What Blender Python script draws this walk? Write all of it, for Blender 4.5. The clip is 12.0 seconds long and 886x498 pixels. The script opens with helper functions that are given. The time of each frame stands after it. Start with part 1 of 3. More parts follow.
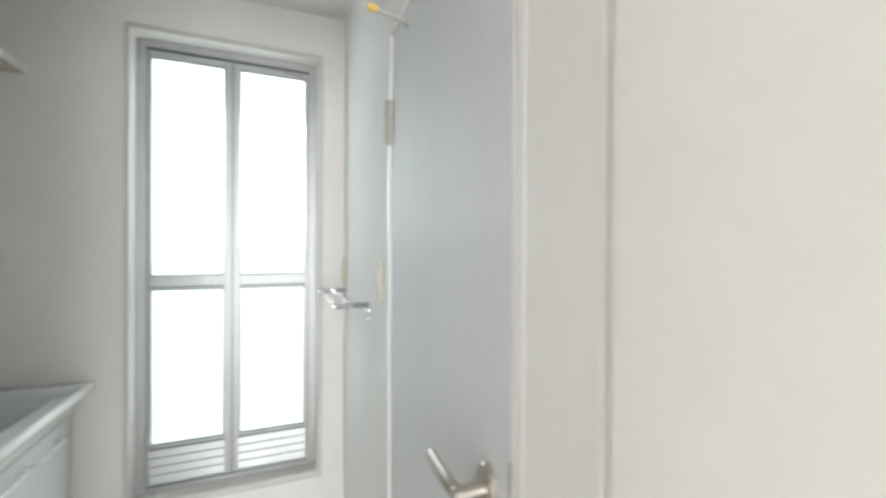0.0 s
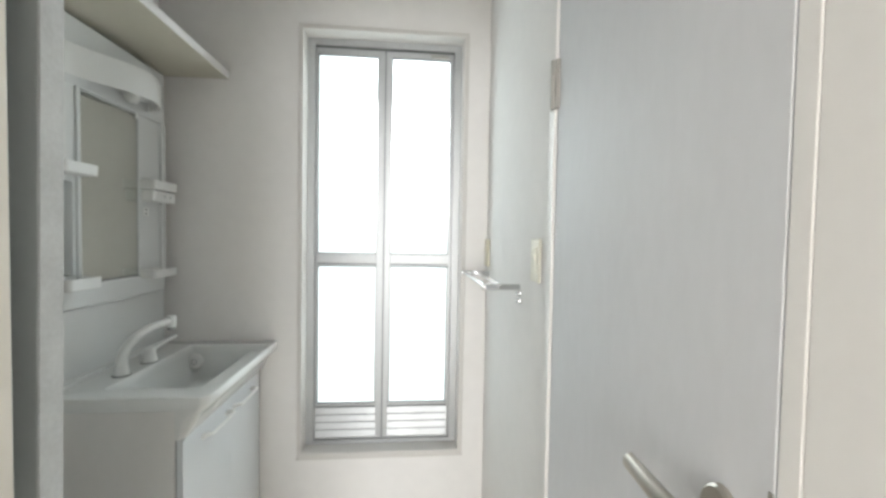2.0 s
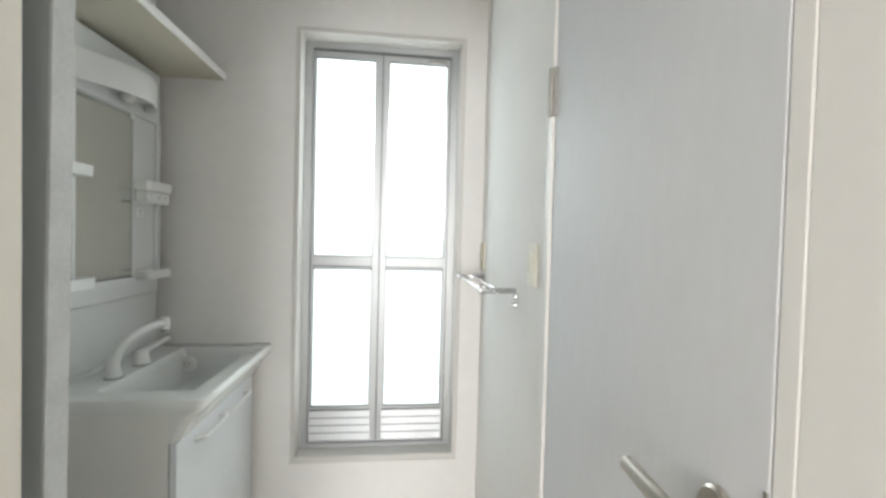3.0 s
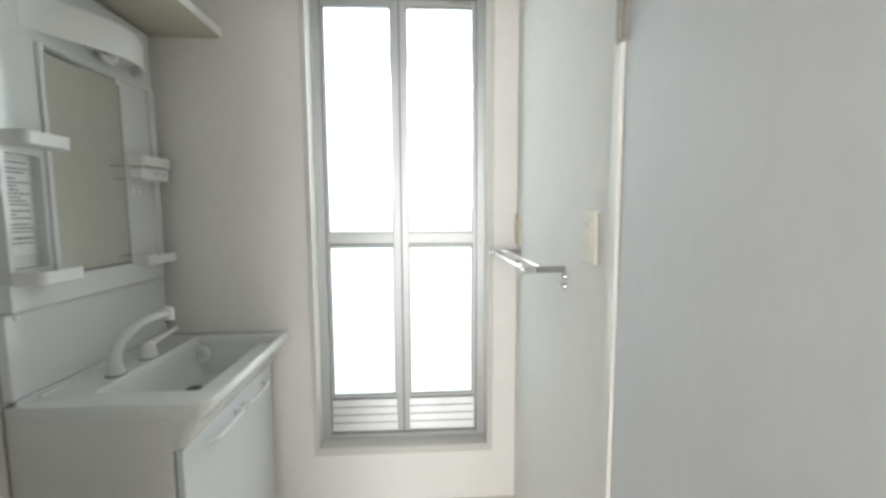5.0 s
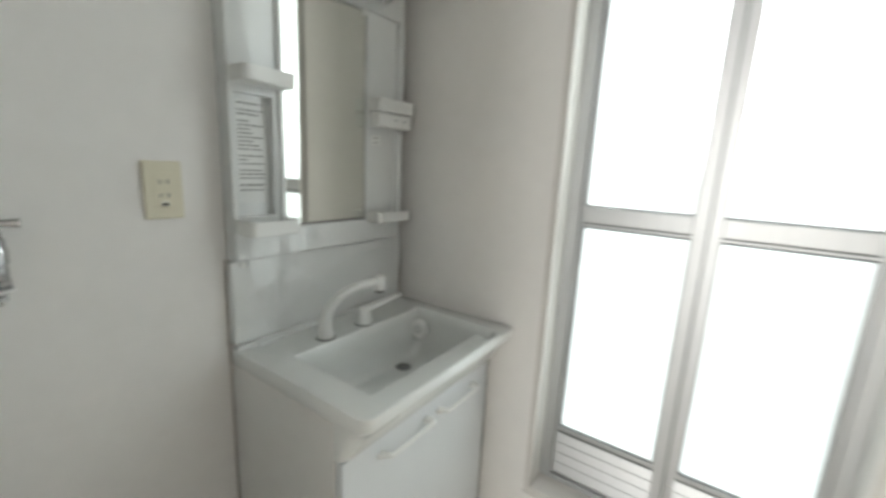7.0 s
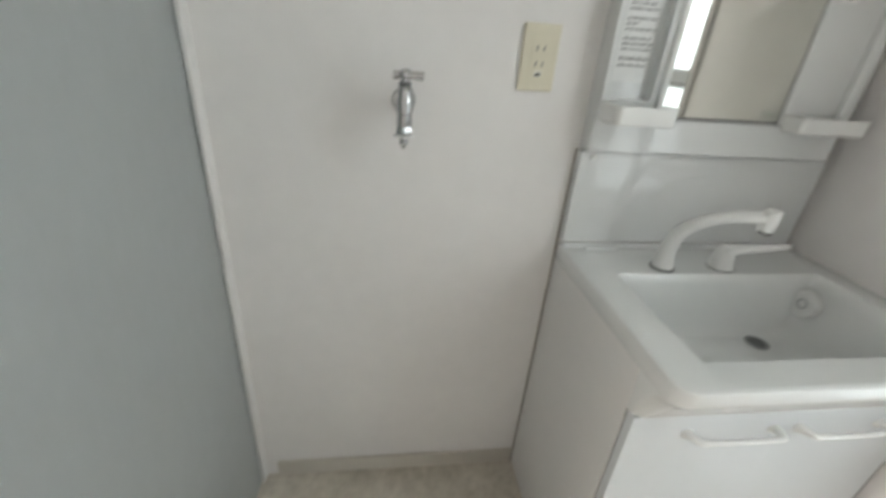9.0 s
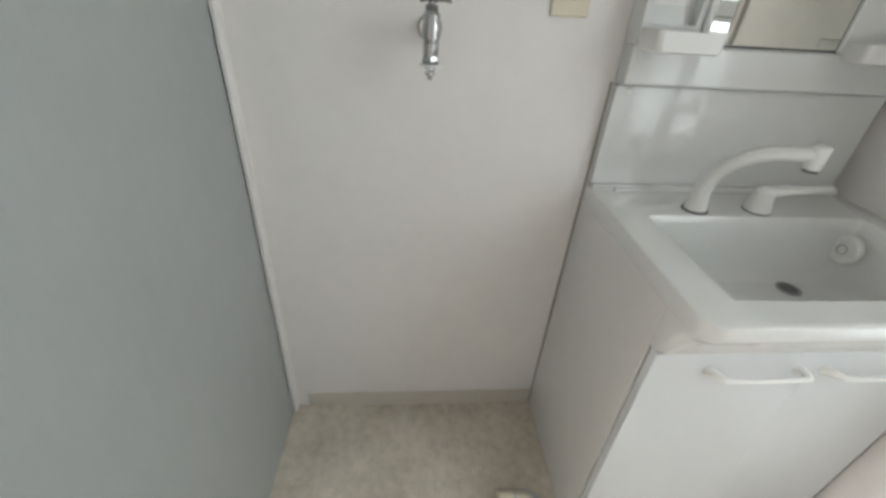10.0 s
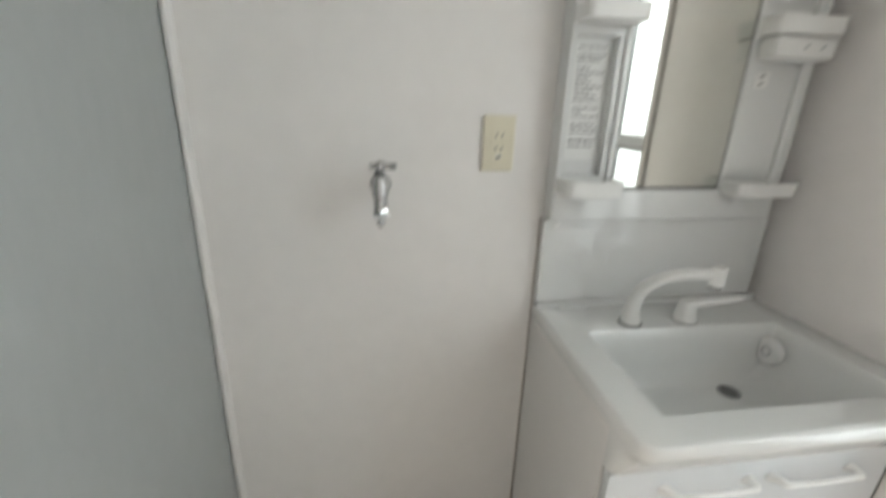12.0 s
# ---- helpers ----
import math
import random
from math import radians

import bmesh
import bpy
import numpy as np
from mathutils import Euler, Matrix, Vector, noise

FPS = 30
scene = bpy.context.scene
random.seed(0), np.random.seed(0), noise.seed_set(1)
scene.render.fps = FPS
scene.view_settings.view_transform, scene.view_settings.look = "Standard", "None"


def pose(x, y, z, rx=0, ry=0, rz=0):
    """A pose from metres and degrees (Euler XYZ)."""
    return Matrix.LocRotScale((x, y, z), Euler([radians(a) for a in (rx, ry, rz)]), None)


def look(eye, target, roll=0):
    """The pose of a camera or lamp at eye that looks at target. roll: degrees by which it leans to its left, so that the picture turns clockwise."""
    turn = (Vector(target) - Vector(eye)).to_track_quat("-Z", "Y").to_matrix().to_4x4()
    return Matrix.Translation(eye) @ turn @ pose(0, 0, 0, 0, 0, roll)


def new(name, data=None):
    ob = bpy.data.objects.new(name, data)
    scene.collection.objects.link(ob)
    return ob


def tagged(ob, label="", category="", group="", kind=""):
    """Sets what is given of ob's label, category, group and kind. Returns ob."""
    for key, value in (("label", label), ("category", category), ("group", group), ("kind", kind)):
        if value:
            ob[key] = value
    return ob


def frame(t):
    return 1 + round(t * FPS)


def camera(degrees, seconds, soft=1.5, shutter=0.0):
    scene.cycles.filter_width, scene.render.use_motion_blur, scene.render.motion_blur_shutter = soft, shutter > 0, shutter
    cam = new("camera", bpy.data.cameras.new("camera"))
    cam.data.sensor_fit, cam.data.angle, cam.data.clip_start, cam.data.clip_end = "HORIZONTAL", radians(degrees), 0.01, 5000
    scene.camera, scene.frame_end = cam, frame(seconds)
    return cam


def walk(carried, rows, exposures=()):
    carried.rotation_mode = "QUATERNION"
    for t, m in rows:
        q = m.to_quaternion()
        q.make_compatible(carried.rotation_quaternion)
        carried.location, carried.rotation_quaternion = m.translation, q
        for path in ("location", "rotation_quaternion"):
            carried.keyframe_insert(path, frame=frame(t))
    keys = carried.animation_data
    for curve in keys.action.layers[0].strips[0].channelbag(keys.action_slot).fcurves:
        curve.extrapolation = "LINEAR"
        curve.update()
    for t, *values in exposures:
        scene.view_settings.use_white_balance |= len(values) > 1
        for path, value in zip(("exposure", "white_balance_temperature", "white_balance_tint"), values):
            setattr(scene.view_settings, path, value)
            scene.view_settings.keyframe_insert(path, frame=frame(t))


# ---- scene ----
cam = camera(95.5, 12.0, soft=3.0, shutter=0.8)
PATH = [
    (0, (0.578, -0.168, 1.24), (1.337, 1.682, 1.234), 0.3),
    (0.5, (0.552, -0.122, 1.228), (1.062, 1.812, 1.226), 0.1),
    (1, (0.525, -0.079, 1.215), (0.824, 1.898, 1.169), 1.0),
    (1.5, (0.495, -0.074, 1.208), (0.693, 1.915, 1.151), 0.3),
    (2, (0.505, -0.074, 1.207), (0.683, 1.917, 1.142), 1.0),
    (2.5, (0.499, -0.078, 1.205), (0.675, 1.914, 1.157), 1.3),
    (3, (0.491, -0.08, 1.208), (0.705, 1.908, 1.16), 1.5),
    (3.2, (0.5, -0.08, 1.212), (0.693, 1.908, 1.114), 1.4),
    (4.8, (0.494, 0.058, 1.187), (0.597, 2.049, 1.022), -0.6),
    (5, (0.481, 0.116, 1.203), (0.587, 2.105, 1.021), -0.3),
    (5.5, (0.497, 0.241, 1.201), (0.442, 2.227, 0.972), -0.9),
    (6, (0.538, 0.398, 1.199), (0.08, 2.327, 0.935), 0.9),
    (6.5, (0.489, 0.518, 1.188), (-0.318, 2.313, 0.831), 1.5),
    (7, (0.432, 0.620, 1.206), (-0.693, 2.226, 0.811), 2.8),
    (7.5, (0.421, 0.696, 1.199), (-1.092, 1.927, 0.754), 1.5),
    (7.7, (0.381, 0.664, 1.157), (-1.220, 1.785, 0.731), 1.6),
    (9.3, (0.312, 0.690, 1.136), (-1.418, 0.833, 0.142), 3.4),
    (9.5, (0.327, 0.685, 1.124), (-1.378, 0.815, 0.087), 3.1),
    (10, (0.328, 0.678, 1.109), (-1.344, 0.837, 0.023), 3.5),
    (10.5, (0.322, 0.673, 1.117), (-1.376, 0.845, 0.075), 3.7),
    (11, (0.328, 0.673, 1.127), (-1.417, 0.851, 0.167), 3.1),
    (11.5, (0.323, 0.671, 1.144), (-1.452, 0.884, 0.246), 2.7),
    (12, (0.363, 0.717, 1.199), (-1.507, 0.996, 0.549), 1.5),
]
walk(cam, [(t, look(eye, target, roll)) for t, eye, target, roll in PATH],
     [(0, -0.22, 6150, 7), (1.0, -0.10, 6200, 7.5), (2.0, -0.12, 6280, 8), (3.2, -0.14, 6300, 8), (5.0, -0.2, 6350, 7.5), (5.5, -0.24, 6380, 7), (6.5, -0.2, 6420, 7.5), (7.7, -0.06, 6480, 7.5), (9.3, 0.17, 6450, 11), (12, 0.16, 6550, 11.8)])

# ---- plan, in metres ----
WEST, EAST, NORTH, CEIL = -0.506, 0.855, 1.678, 2.255
BACK = -0.492                       # the back of the washbasin unit
ENT_S, ENT_N = 0.11, 0.255          # the entrance wall's two faces
HALL_S, HALL_W = -4.8, -0.9
BATH_N, FLOOR = 3.3, -0.033
VY0, VY1 = 1.075, 1.675              # the two ends of the washbasin unit

# ---- world and light ----
world = bpy.data.worlds.new("sky")
scene.world = world
world.use_nodes = True
wn = world.node_tree
sky = wn.nodes.new("ShaderNodeTexSky")
sky.sky_type, sky.sun_disc = "NISHITA", False
sky.sun_elevation, sky.sun_rotation = radians(45), radians(20)
wn.nodes["Background"].inputs["Strength"].default_value = 0.1
wn.links.new(sky.outputs["Color"], wn.nodes["Background"].inputs["Color"])


def window_lamp(name, place, target, width, height, watts, colour):
    data = bpy.data.lights.new(name, "AREA")
    data.shape, data.size, data.size_y, data.energy, data.color = "RECTANGLE", width, height, watts, colour
    ob = new(name, data)
    ob.matrix_world = look(place, target)
    return ob


window_lamp("bathroom_daylight", (0.55, BATH_N - 0.01, 1.72), (0.55, 0, 1.72), 1.1, 0.84, 94, (0.965, 1.0, 0.998))
window_lamp("hall_daylight", (0.56, HALL_S + 0.02, 1.15), (0.56, 0, 1.15), 1.9, 1.9, 212, (1.0, 0.972, 0.947))


# ---- materials ----
def material(name, colour, rough=0.5, metal=0.0, spread=0.0, size=8.0, bump=0.0, bump_size=300.0, coat=0.0, stretch=(1, 1, 1), dark=None, grain=0.45):
    """Colour varied at two scales by noise, with a fine relief."""
    m = bpy.data.materials.new(name)
    m.use_nodes = True
    t = m.node_tree
    p = t.nodes["Principled BSDF"]
    p.inputs["Base Color"].default_value = (*colour, 1)
    p.inputs["Roughness"].default_value, p.inputs["Metallic"].default_value = rough, metal
    p.inputs["Coat Weight"].default_value = coat
    where = t.nodes.new("ShaderNodeTexCoord")
    fit = t.nodes.new("ShaderNodeMapping")
    fit.inputs["Scale"].default_value = stretch
    t.links.new(where.outputs["Object"], fit.inputs["Vector"])

    def cloud(scale, detail):
        n = t.nodes.new("ShaderNodeTexNoise")
        n.inputs["Scale"].default_value, n.inputs["Detail"].default_value = scale, detail
        t.links.new(fit.outputs["Vector"], n.inputs["Vector"])
        return n.outputs["Fac"]

    if spread:
        both = t.nodes.new("ShaderNodeMath")
        both.operation = "MULTIPLY_ADD"
        fine, broad = cloud(size * 9, 6), cloud(size, 4)
        t.links.new(fine, both.inputs[0])
        both.inputs[1].default_value = grain
        half = t.nodes.new("ShaderNodeMath")
        half.operation = "MULTIPLY"
        half.inputs[1].default_value = 1 - grain
        t.links.new(broad, half.inputs[0])
        t.links.new(half.outputs[0], both.inputs[2])
        ramp = t.nodes.new("ShaderNodeValToRGB")
        low = dark or tuple(c * (1 - spread) for c in colour)
        ramp.color_ramp.elements[0].position, ramp.color_ramp.elements[1].position = 0.35, 0.65
        ramp.color_ramp.elements[0].color = (*low, 1)
        ramp.color_ramp.elements[1].color = (*(min(1, c * (1 + spread * 0.4)) for c in colour), 1)
        t.links.new(both.outputs[0], ramp.inputs["Fac"])
        t.links.new(ramp.outputs["Color"], p.inputs["Base Color"])
        vary = t.nodes.new("ShaderNodeMapRange")
        vary.inputs["To Min"].default_value, vary.inputs["To Max"].default_value = rough * 0.85, min(1, rough * 1.15)
        t.links.new(broad, vary.inputs["Value"])
        t.links.new(vary.outputs["Result"], p.inputs["Roughness"])
    if bump:
        b = t.nodes.new("ShaderNodeBump")
        b.inputs["Strength"].default_value, b.inputs["Distance"].default_value = bump, 0.001
        t.links.new(cloud(bump_size, 3), b.inputs["Height"])
        t.links.new(b.outputs["Normal"], p.inputs["Normal"])
    return m


WALLPAPER = material("wallpaper", (0.875, 0.856, 0.838), 0.75, spread=0.03, size=2.5, bump=0.35, bump_size=420)
CEILING = material("ceiling_paper", (0.82, 0.81, 0.78), 0.8, spread=0.03, size=2, bump=0.3, bump_size=350)
PAINT = material("white_trim", (0.85, 0.835, 0.815), 0.38, spread=0.025, size=5)
# darker version of the trim paint: the west lining's shade is in the colour
JAMB = material("shaded_jamb", (0.70, 0.675, 0.61), 0.45, spread=0.04, size=6)
CAULK = material("old_sealant", (0.42, 0.37, 0.325), 0.6, spread=0.2, size=40)
CASING = material("taupe_casing", (0.66, 0.635, 0.605), 0.42, spread=0.03, size=6)
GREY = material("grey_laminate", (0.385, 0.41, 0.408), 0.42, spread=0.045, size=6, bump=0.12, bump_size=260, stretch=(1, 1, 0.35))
PALE = material("pale_lilac_grey_laminate", (0.70, 0.71, 0.735), 0.5, spread=0.04, size=6, bump=0.12, bump_size=260, stretch=(1, 1, 0.35))
GREY_EDGE = material("grey_edge", (0.60, 0.625, 0.63), 0.5, spread=0.12, size=22, bump=0.2)
VINYL = material("vinyl_floor", (0.76, 0.70, 0.61), 0.46, spread=0.12, size=5, bump=0.1, bump_size=160, dark=(0.53, 0.478, 0.395), grain=0.42)
SKIRT = material("skirting_vinyl", (0.66, 0.62, 0.55), 0.5, spread=0.06, size=10)
ALU = material("aluminium", (0.515, 0.525, 0.53), 0.5, 0.75, spread=0.06, size=14, bump=0.05, stretch=(1, 1, 0.1))
GASKET = material("grey_gasket", (0.16, 0.165, 0.165), 0.6, spread=0.1, size=20)
CERAMIC = material("white_basin", (0.795, 0.81, 0.80), 0.12, spread=0.012, size=5, coat=0.4)
PANEL = material("white_cabinet_panel", (0.78, 0.772, 0.758), 0.34, spread=0.02, size=5)
# cabinet white with the cool light on the doors put into its tint
FRONT = material("cool_lit_door_front", (0.74, 0.77, 0.79), 0.2, spread=0.012, size=5)
GLOSS = material("glossy_white_panel", (0.78, 0.795, 0.79), 0.07, spread=0.012, size=4)
GLOSS.node_tree.nodes["Principled BSDF"].inputs["IOR"].default_value = 1.65
PLASTIC = material("white_plastic", (0.835, 0.84, 0.825), 0.3, spread=0.015, size=9)
IVORY = material("ivory_plastic", (0.76, 0.715, 0.57), 0.4, spread=0.03, size=20)
CREAM = material("cream_plastic", (0.80, 0.775, 0.67), 0.4, spread=0.03, size=20)
SLOT = material("dark_slot", (0.03, 0.028, 0.025), 0.6)
CHROME = material("chrome", (0.50, 0.505, 0.51), 0.07, 1.0, spread=0.04, size=30)
NICKEL = material("satin_nickel", (0.55, 0.52, 0.47), 0.36, 1.0, spread=0.05, size=30)
STEEL = material("hinge_steel", (0.42, 0.405, 0.38), 0.42, 0.7, spread=0.06, size=30)
RAIL = material("bright_rail", (0.70, 0.71, 0.72), 0.16, 1.0, spread=0.03, size=30)
MIRROR = material("mirror_silver", (0.71, 0.73, 0.69), 0.015, 1.0)
PAPER = material("label_paper", (0.83, 0.84, 0.83), 0.5, spread=0.02, size=20)
COVER = material("bright_white_plastic", (0.88, 0.885, 0.875), 0.28, spread=0.012, size=20)
INK = material("grey_ink", (0.24, 0.24, 0.24), 0.6, spread=0.2, size=60)
YELLOW = material("yellow_rubber", (0.78, 0.50, 0.10), 0.55, spread=0.08, size=40)
BULB = material("opal_bulb", (0.85, 0.85, 0.82), 0.25)
SHELF = material("shelf_laminate", (0.67, 0.635, 0.53), 0.45, spread=0.03, size=6)
TILE = material("bathroom_wall", (0.62, 0.63, 0.63), 0.4, spread=0.03, size=3)

FROST = bpy.data.materials.new("frosted_pane")
FROST.use_nodes = True
ft = FROST.node_tree
ft.nodes.remove(ft.nodes["Principled BSDF"])
trans, bend, gloss = ft.nodes.new("ShaderNodeBsdfTranslucent"), ft.nodes.new("ShaderNodeBsdfRefraction"), ft.nodes.new("ShaderNodeBsdfPrincipled")
through_mix, face_mix = ft.nodes.new("ShaderNodeMixShader"), ft.nodes.new("ShaderNodeMixShader")
trans.inputs["Color"].default_value = (0.95, 0.97, 0.96, 1)
bend.inputs["Color"].default_value = (0.95, 0.97, 0.96, 1)
bend.inputs["Roughness"].default_value, bend.inputs["IOR"].default_value = 0.6, 1.2
gloss.inputs["Base Color"].default_value, gloss.inputs["Roughness"].default_value = (0.86, 0.88, 0.88, 1), 0.35
through_mix.inputs[0].default_value, face_mix.inputs[0].default_value = 0.5, 0.2
ft.links.new(trans.outputs[0], through_mix.inputs[1])
ft.links.new(bend.outputs[0], through_mix.inputs[2])
ft.links.new(through_mix.outputs[0], face_mix.inputs[1])
ft.links.new(gloss.outputs[0], face_mix.inputs[2])
ft.links.new(face_mix.outputs[0], ft.nodes["Material Output"].inputs["Surface"])

# the smooth outer side of the frosted panes
CLEAR = bpy.data.materials.new("clear_pane_side")
CLEAR.use_nodes = True
ct = CLEAR.node_tree
ct.nodes.remove(ct.nodes["Principled BSDF"])
clear = ct.nodes.new("ShaderNodeBsdfTransparent")
clear.inputs["Color"].default_value = (0.96, 0.97, 0.97, 1)
ct.links.new(clear.outputs[0], ct.nodes["Material Output"].inputs["Surface"])


# ---- shapes ----
def add_box(bm, x0, x1, y0, y1, z0, z1, bevel=0.0, segments=2):
    m = Matrix.Translation(((x0 + x1) / 2, (y0 + y1) / 2, (z0 + z1) / 2)) @ Matrix.Diagonal((abs(x1 - x0), abs(y1 - y0), abs(z1 - z0), 1))
    made = bmesh.ops.create_cube(bm, size=1, matrix=m)["verts"]
    if bevel:
        edges = list({e for v in made for e in v.link_edges})
        bmesh.ops.bevel(bm, geom=edges, offset=bevel, segments=segments, affect="EDGES", profile=0.5)
    return bm


def box(*size, bevel=0.0, segments=2):
    return add_box(bmesh.new(), *size, bevel=bevel, segments=segments)


def add_turned(bm, m, profile, steps=28):
    """A body of revolution about m's z axis: profile is (radius, height) pairs."""
    rings = []
    for r, h in profile:
        rings.append([bm.verts.new(m @ Vector((r * math.cos(2 * math.pi * i / steps), r * math.sin(2 * math.pi * i / steps), h))) for i in range(steps)])
    for a, b in zip(rings, rings[1:]):
        for i in range(steps):
            j = (i + 1) % steps
            bm.faces.new((a[i], a[j], b[j], b[i])).smooth = True
    bm.faces.new(rings[0][::-1])
    bm.faces.new(rings[-1])
    return bm


def turned(m, profile, steps=28):
    return add_turned(bmesh.new(), m, profile, steps)


def glide(points, n):
    """n points of a smooth curve through the given ones."""
    pts = [Vector(p) for p in points]
    pts = [2 * pts[0] - pts[1], *pts, 2 * pts[-1] - pts[-2]]
    out = []
    spans = len(pts) - 3
    for k in range(n):
        u = k / (n - 1) * spans
        i = min(int(u), spans - 1)
        f = u - i
        a, b, c, d = pts[i:i + 4]
        out.append(0.5 * (2 * b + (c - a) * f + (2 * a - 5 * b + 4 * c - d) * f * f + (3 * b - a - 3 * c + d) * f ** 3))
    return out


def add_tube(bm, points, radii, n=24, steps=16, flat=1.0):
    """A rounded tube along a smooth curve; radii are spread along it; flat squeezes it up and down."""
    line = glide(points, n)
    rings = []
    for k, p in enumerate(line):
        u = k / (n - 1) * (len(radii) - 1)
        i = min(int(u), len(radii) - 2)
        r = radii[i] + (radii[i + 1] - radii[i]) * (u - i)
        way = (line[min(k + 1, n - 1)] - line[max(k - 1, 0)]).normalized()
        side = way.cross(Vector((0, 0, 1)))
        side = side.normalized() if side.length > 0.05 else Vector((0.6, -0.8, 0))
        up = side.cross(way)
        rings.append([bm.verts.new(p + r * (math.cos(2 * math.pi * q / steps) * side + flat * math.sin(2 * math.pi * q / steps) * up)) for q in range(steps)])
    for a, b in zip(rings, rings[1:]):
        for q in range(steps):
            w = (q + 1) % steps
            bm.faces.new((a[q], a[w], b[w], b[q])).smooth = True
    bm.faces.new(rings[0][::-1])
    bm.faces.new(rings[-1])
    return bm


def tube(points, radii, n=24, steps=16, flat=1.0):
    return add_tube(bmesh.new(), points, radii, n, steps, flat)


def extruded(outline, axis, a, b, bevel=0.0):
    """A prism: an outline in the two other axes, drawn from a to b along the axis."""
    bm = bmesh.new()

    def at(p, w):
        return {"x": (w, p[0], p[1]), "y": (p[0], w, p[1]), "z": (p[0], p[1], w)}[axis]

    low, high = [bm.verts.new(at(p, a)) for p in outline], [bm.verts.new(at(p, b)) for p in outline]
    bm.faces.new(low[::-1])
    bm.faces.new(high)
    for i in range(len(outline)):
        j = (i + 1) % len(outline)
        bm.faces.new((low[i], low[j], high[j], high[i]))
    if bevel:
        bmesh.ops.bevel(bm, geom=list(bm.edges), offset=bevel, segments=2, affect="EDGES", profile=0.5)
    return bm


def eased(bm, offset):
    """Rounds the sharp edges of a body."""
    bmesh.ops.dissolve_limit(bm, angle_limit=0.01, verts=bm.verts, edges=bm.edges)
    sharp = [e for e in bm.edges if len(e.link_faces) == 2 and e.calc_face_angle() > 0.9]
    bmesh.ops.bevel(bm, geom=sharp, offset=offset, segments=3, affect="EDGES", profile=0.5)
    return bm


def mesh_of(name, bm, mat):
    bmesh.ops.recalc_face_normals(bm, faces=bm.faces)
    rounded_faces = any(f.smooth for f in bm.faces)
    data = bpy.data.meshes.new(name)
    bm.to_mesh(data)
    bm.free()
    data.materials.append(mat)
    if rounded_faces:
        data.set_sharp_from_angle(angle=radians(34))
    return data


def part(name, bm, mat, parent, label=""):
    ob = new(name, mesh_of(name, bm, mat))
    ob.parent = parent
    ob.matrix_parent_inverse = parent.matrix_world.inverted()
    return tagged(ob, label)


def whole(name, bm, mat, label, category, kind="", group=""):
    return tagged(new(name, mesh_of(name, bm, mat)), label, category, group, kind)


def thing(name, place, label, category, kind="", group=""):
    ob = new(name)
    ob.empty_display_size = 0.05
    ob.matrix_world = Matrix.Translation(place)
    return tagged(ob, label, category, group, kind)


def wall_with_hole(axis, a, b, u0, u1, z0, z1, hole):
    """A wall from a to b across its thickness, with one opening (u0, u1, z0, z1) through it."""
    bm = bmesh.new()
    hu0, hu1, hz0, hz1 = hole
    us, zs = [u0, hu0, hu1, u1], [z0, hz0, hz1, z1]
    spots = {}

    def v(w, i, j):
        key = (w, i, j)
        if key not in spots:
            spots[key] = bm.verts.new((w, us[i], zs[j]) if axis == "x" else (us[i], w, zs[j]))
        return spots[key]

    solid = {(i, j) for i in range(3) for j in range(3) if us[i + 1] - us[i] > 1e-6 and zs[j + 1] - zs[j] > 1e-6} - {(1, 1)}
    for i, j in solid:
        for w in (a, b):
            bm.faces.new((v(w, i, j), v(w, i + 1, j), v(w, i + 1, j + 1), v(w, i, j + 1)))
        for di, dj, p, q in ((-1, 0, (i, j), (i, j + 1)), (1, 0, (i + 1, j), (i + 1, j + 1)), (0, -1, (i, j), (i + 1, j)), (0, 1, (i, j + 1), (i + 1, j + 1))):
            if (i + di, j + dj) not in solid:
                bm.faces.new((v(a, *p), v(a, *q), v(b, *q), v(b, *p)))
    return bm


def leaning(bm):
    """Leans a body a little into the room, as the old sliding door hangs."""
    for v in bm.verts:
        v.co.y += (v.co.z - 1.2) * 0.018
    return bm


# ---- structure ----
whole("floor", box(HALL_W - 0.1, 2.0, HALL_S - 0.1, NORTH + 0.12, FLOOR - 0.06, FLOOR), VINYL, "mottled beige-grey sheet vinyl floor", "floor", "structure")
whole("ceiling", box(HALL_W - 0.1, 2.0, HALL_S - 0.1, NORTH + 0.12, CEIL, CEIL + 0.06), CEILING, "plain off-white papered ceiling", "ceiling", "structure")
whole("wall_west", box(WEST - 0.1, WEST, ENT_N, NORTH, FLOOR, CEIL), WALLPAPER, "off-white papered wall behind the washbasin", "wall", "structure")
whole("wall_north", wall_with_hole("y", NORTH, NORTH + 0.12, WEST - 0.1, EAST + 0.1, FLOOR, CEIL, (0.060, 0.744, 0.258, 2.062)), WALLPAPER, "off-white papered wall with the bathroom doorway", "wall", "structure")
whole("wall_east", wall_with_hole("x", EAST, EAST + 0.1, -0.9, NORTH, FLOOR, CEIL, (0.245, 0.862, FLOOR, 1.80)), WALLPAPER, "off-white papered wall with the toilet doorway", "wall", "structure")
whole("wall_south", wall_with_hole("y", ENT_S, ENT_N, HALL_W, EAST, FLOOR, CEIL, (0.20, EAST, FLOOR, 1.90)), WALLPAPER, "papered wall with the entrance opening", "wall", "structure")
whole("wall_hall_west", box(HALL_W - 0.1, HALL_W, -0.9, ENT_N, FLOOR, CEIL), WALLPAPER, "plain papered hall wall", "wall", "structure")
whole("wall_hall_south", wall_with_hole("y", HALL_S - 0.1, HALL_S, -0.6, 2.0, FLOOR, CEIL, (-0.40, 1.52, 0.19, 2.11)), WALLPAPER, "plain papered hall wall with a window opening", "wall", "structure")
